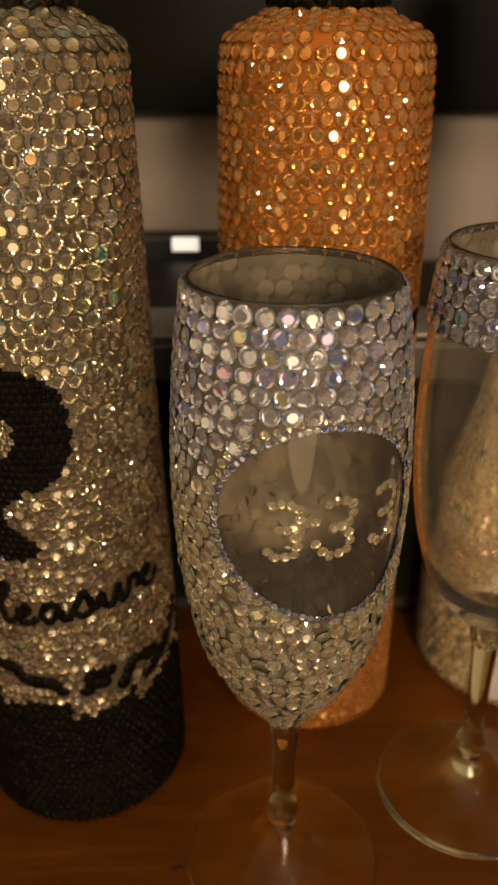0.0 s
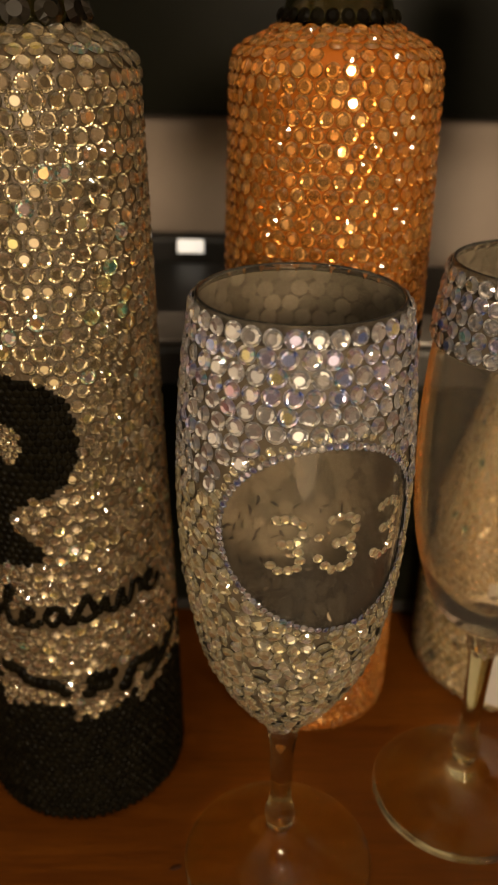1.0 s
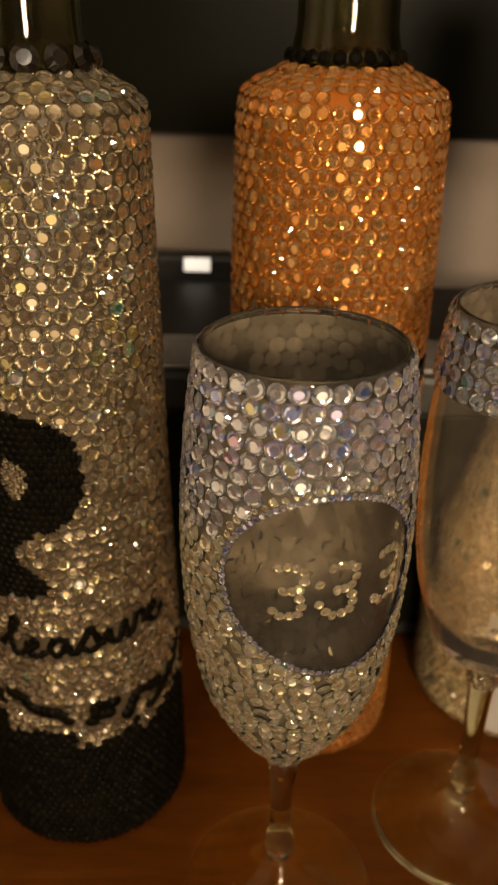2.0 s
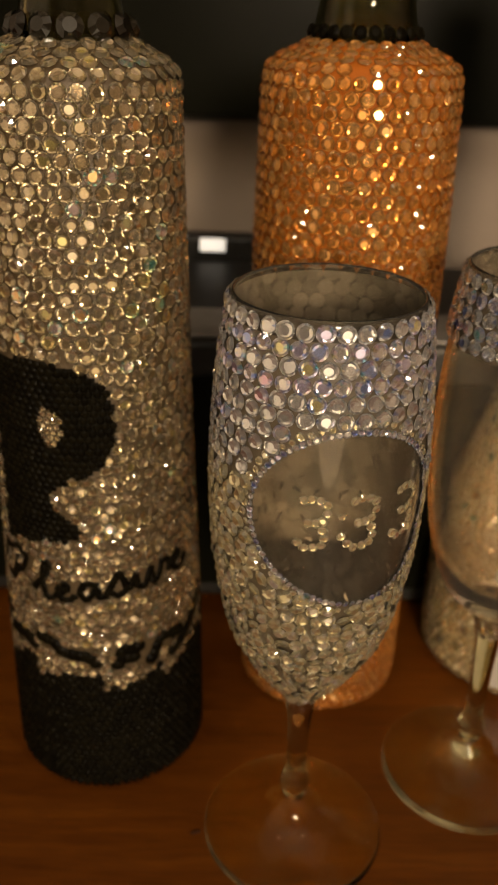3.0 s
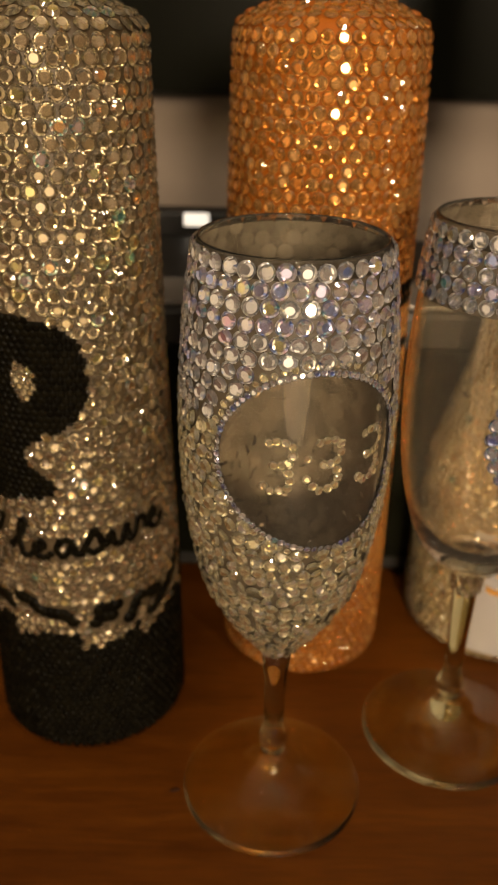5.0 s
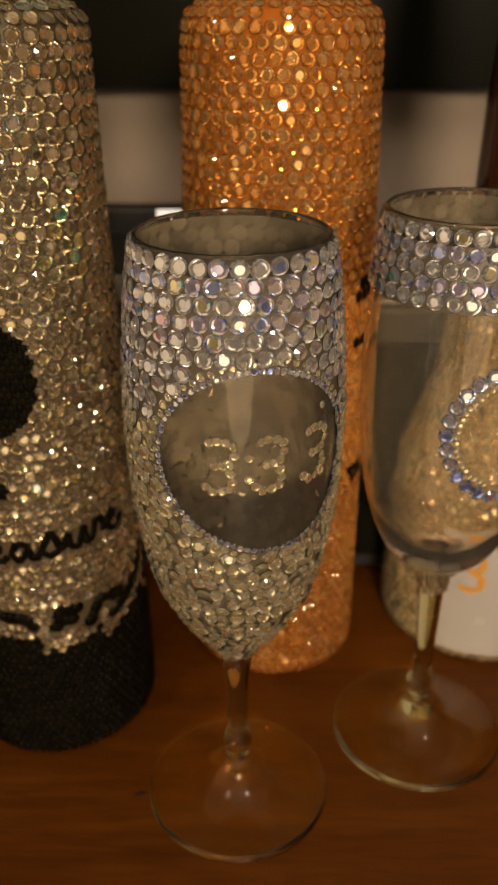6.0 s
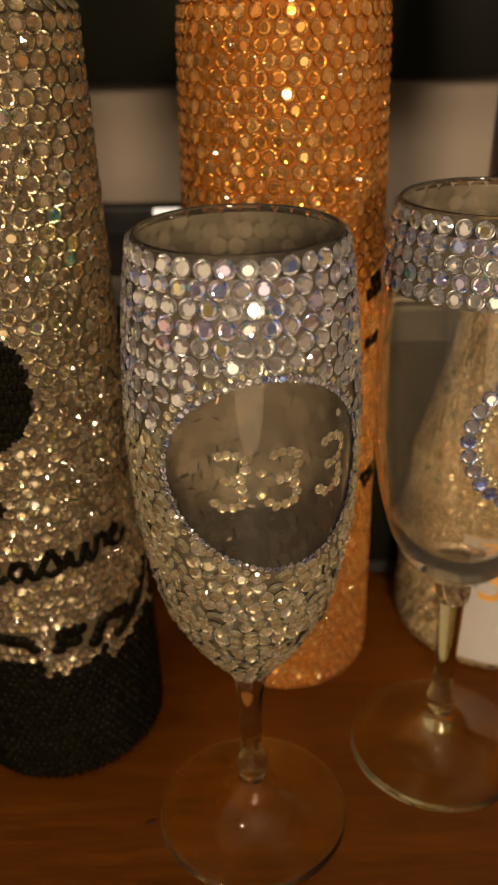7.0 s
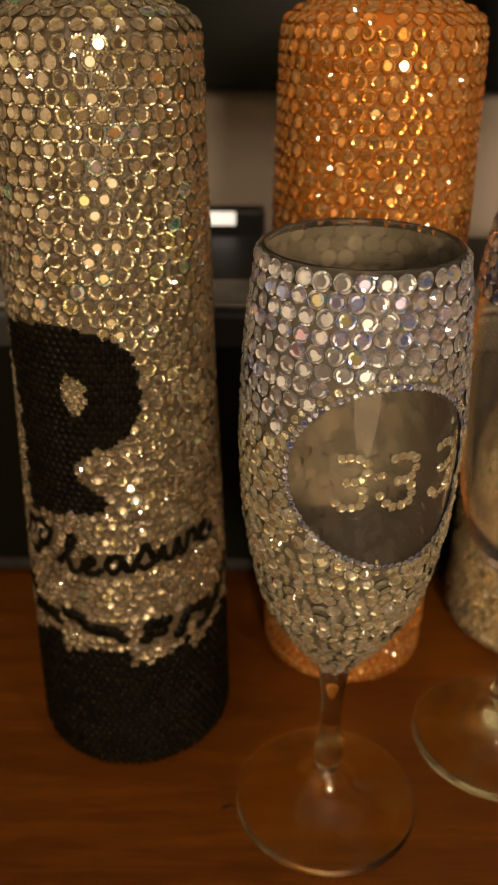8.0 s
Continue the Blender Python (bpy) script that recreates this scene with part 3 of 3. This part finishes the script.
def silver_pitch(z):
    return 0.0051 if z > 0.178 else 0.0047 if z > 0.148 else 0.0041 if z > 0.115 else 0.0037 if z > 0.06 else 0.0029


coat_where("letter_paint", lambda az, z: inside(LETTER, az, z) and not inside(EYELET, az, z), SILVER, GLUE_BLACK, silver, -166, -60, 0.104, 0.176)
coat_where("base_paint", lambda az, z: z < skyline((az + 180) % 360 - 180), SILVER, GLUE_BLACK, silver, -180, 180, 0.004, 0.064)
stones = cover(list(reversed(SILVER)), silver_pitch, silver_choice, rng, s0=0.001, jitter=lambda z: 0.10 if z > 0.178 else 0.40, tilt=lambda z: 8.0 if z > 0.15 else 16.0)
stones += cover(SILVER[:8], lambda z: 0.0023, lambda az, z: (CLEAR, 1.0) if 0.14 < z < 0.165 and inside(EYELET, az, z) else None, rng, jitter=lambda z: 0.2, tilt=lambda z: 8.0 if z > 0.15 else 18.0)
beads = cover(SILVER[:8], lambda z: 0.0026, lambda az, z: (JET, 1.0) if 0.104 < z < 0.177 and inside(LETTER, az, z) and not inside(EYELET, az, z) else None, rng, jitter=lambda z: 0.1)
dress(silver, beads, "letter_crystal", 300, -95)
dress(silver, stones, "crystal", 300, -85)
dress(silver, strokes(WORD, SILVER, JET, 0.0027, 0.0015, rng, 0.0006), "script_crystal", 300, -85)
dress(silver, strokes(SKYLINE, SILVER, JET, 0.0052, 0.0024, rng, 0.0003), "outline_crystal", 200, -85)
neck_part(silver, 0.0142, 0.2630)
collar = [(seat((0.0172 * math.cos(a), 0.0172 * math.sin(a), 0.2648), (math.cos(a), math.sin(a), 0.35), 0.0076, rng, 2), JET_GLOSS, math.degrees(a))
          for a in [2 * math.pi * (i + 0.1) / 13 for i in range(13)]]
dress(silver, collar, "collar_crystal", 13, -90)


orange = thing("bottle", (0.0147, 0.091, 0.0), "orange topaz crystal-covered bottle with a clear neck", "bottle", "crystal bottles")
part("body", lathe([(0, 0.0)] + [(0.031, 0.0)] + ORANGE + [(0.0, 0.2612)], 72), GLUE_TOPAZ, orange, smooth=True)
rng = random.Random(21)


def orange_choice(az, z):
    if abs(az + 96) < 7 and 0.2525 < z < 0.2562:
        return None
    if -34 < az < -12 and (0.160 < z < 0.172 or 0.143 < z < 0.150 or 0.088 < z < 0.096):
        return JET, 0.95
    return TOPAZ, 1.0


stones = cover(list(reversed(ORANGE)), lambda z: 0.0049 if z > 0.12 else 0.0043 if z > 0.08 else 0.0037, orange_choice, rng, s0=0.001, jitter=lambda z: 0.07 if z > 0.12 else 0.15, spread=0.885, tilt=lambda z: 6.5 if z > 0.15 else 12.0)
dress(orange, stones, "crystal", 300, -92)
neck_part(orange, 0.0155, 0.2640)
collar = [(seat((0.0180 * math.cos(a), 0.0180 * math.sin(a), 0.2642), (math.cos(a), math.sin(a), 0.35), 0.0044, rng, 2), JET, math.degrees(a))
          for a in [2 * math.pi * i / 25 for i in range(25)]]
dress(orange, collar, "collar_crystal", 25, -90)

CHAMPAGNE = [(0.0405, 0.0015), (0.0424, 0.004), (0.0424, 0.070), (0.0405, 0.084), (0.0350, 0.100), (0.0280, 0.122), (0.0235, 0.148), (0.0205, 0.178)]
party = thing("bottle", (0.110, 0.1085, 0.0), "champagne crystal-covered bottle with white label and dark amber neck", "bottle", "crystal bottles")
part("body", lathe([(0, 0.0)] + [(0.039, 0.0)] + CHAMPAGNE + [(0.0, 0.1785)], 72), GOLD_GLUE, party, smooth=True)
part("neck", lathe([(0, 0.1786), (0.0215, 0.1786), (0.0212, 0.20), (0.0205, 0.23), (0.0185, 0.262), (0.0165, 0.29), (0.0180, 0.291), (0.0180, 0.300), (0.0, 0.302)], 48),
     AMBER, party, "dark reddish amber neck", True)
rng = random.Random(31)
LABEL_AZ, LABEL_W, LABEL_Z0, LABEL_Z1 = -90.0, 36.0, 0.006, 0.060


def party_choice(az, z):
    if abs(az - LABEL_AZ) < LABEL_W and LABEL_Z0 < z < LABEL_Z1:
        return None
    return (SPARK if rng.random() < 0.06 else CHAMPAGNE_STONE), 1.0


dress(party, cover(list(reversed(CHAMPAGNE)), lambda z: 0.0042, party_choice, rng, s0=0.001, jitter=lambda z: 0.12, tilt=lambda z: 16.0), "crystal", 300, -110)


def curved_patch(r, az, width, z0, z1, thick=0.0006, steps=20):
    bm = bmesh.new()
    rows = []
    for i in range(steps + 1):
        a = radians(az + width * (2 * i / steps - 1))
        c, s = math.cos(a), math.sin(a)
        rows.append([bm.verts.new((k * c, k * s, z)) for k, z in ((r, z0), (r + thick, z0), (r + thick, z1), (r, z1))])
    for a, b in zip(rows, rows[1:]):
        for i in range(4):
            j = (i + 1) % 4
            bm.faces.new((a[i], b[i], b[j], a[j]))
    bm.faces.new(rows[0])
    bm.faces.new(list(reversed(rows[-1])))
    bmesh.ops.recalc_face_normals(bm, faces=bm.faces)
    return bm


paper = part("label", curved_patch(0.0428, LABEL_AZ, LABEL_W, LABEL_Z0, LABEL_Z1), LABEL, party, "white paper label with gold printing")


def round_text(text, size, mid, z, r, parent, mat, label):
    """Printing laid round an upright body of radius r."""
    cu = bpy.data.curves.new("printing", "FONT")
    cu.body, cu.size, cu.align_x, cu.extrude, cu.resolution_u = text, size, "CENTER", 0.00012, 4
    ob = bpy.data.objects.new("printing", cu)
    me = bpy.data.meshes.new_from_object(ob)
    bpy.data.objects.remove(ob)
    bm = bmesh.new()
    bm.from_mesh(me)
    for v in bm.verts:
        a, k = radians(mid) + v.co.x / r, r + 0.0002 + v.co.z
        v.co = (k * math.cos(a), k * math.sin(a), z + v.co.y)
    return part("printing", bm, mat, parent, label)


round_text("3", 0.029, -108.0, 0.038, 0.0434, paper, GOLD_INK, "gold printed numeral")
part("printed_bar", curved_patch(0.0435, -101.5, 2.6, 0.0225, 0.0262, 0.0002, 4), GREY_INK, paper, "small grey printed mark")
# ---- the stones, last ----
for args in LATE:
    dress_now(*args)
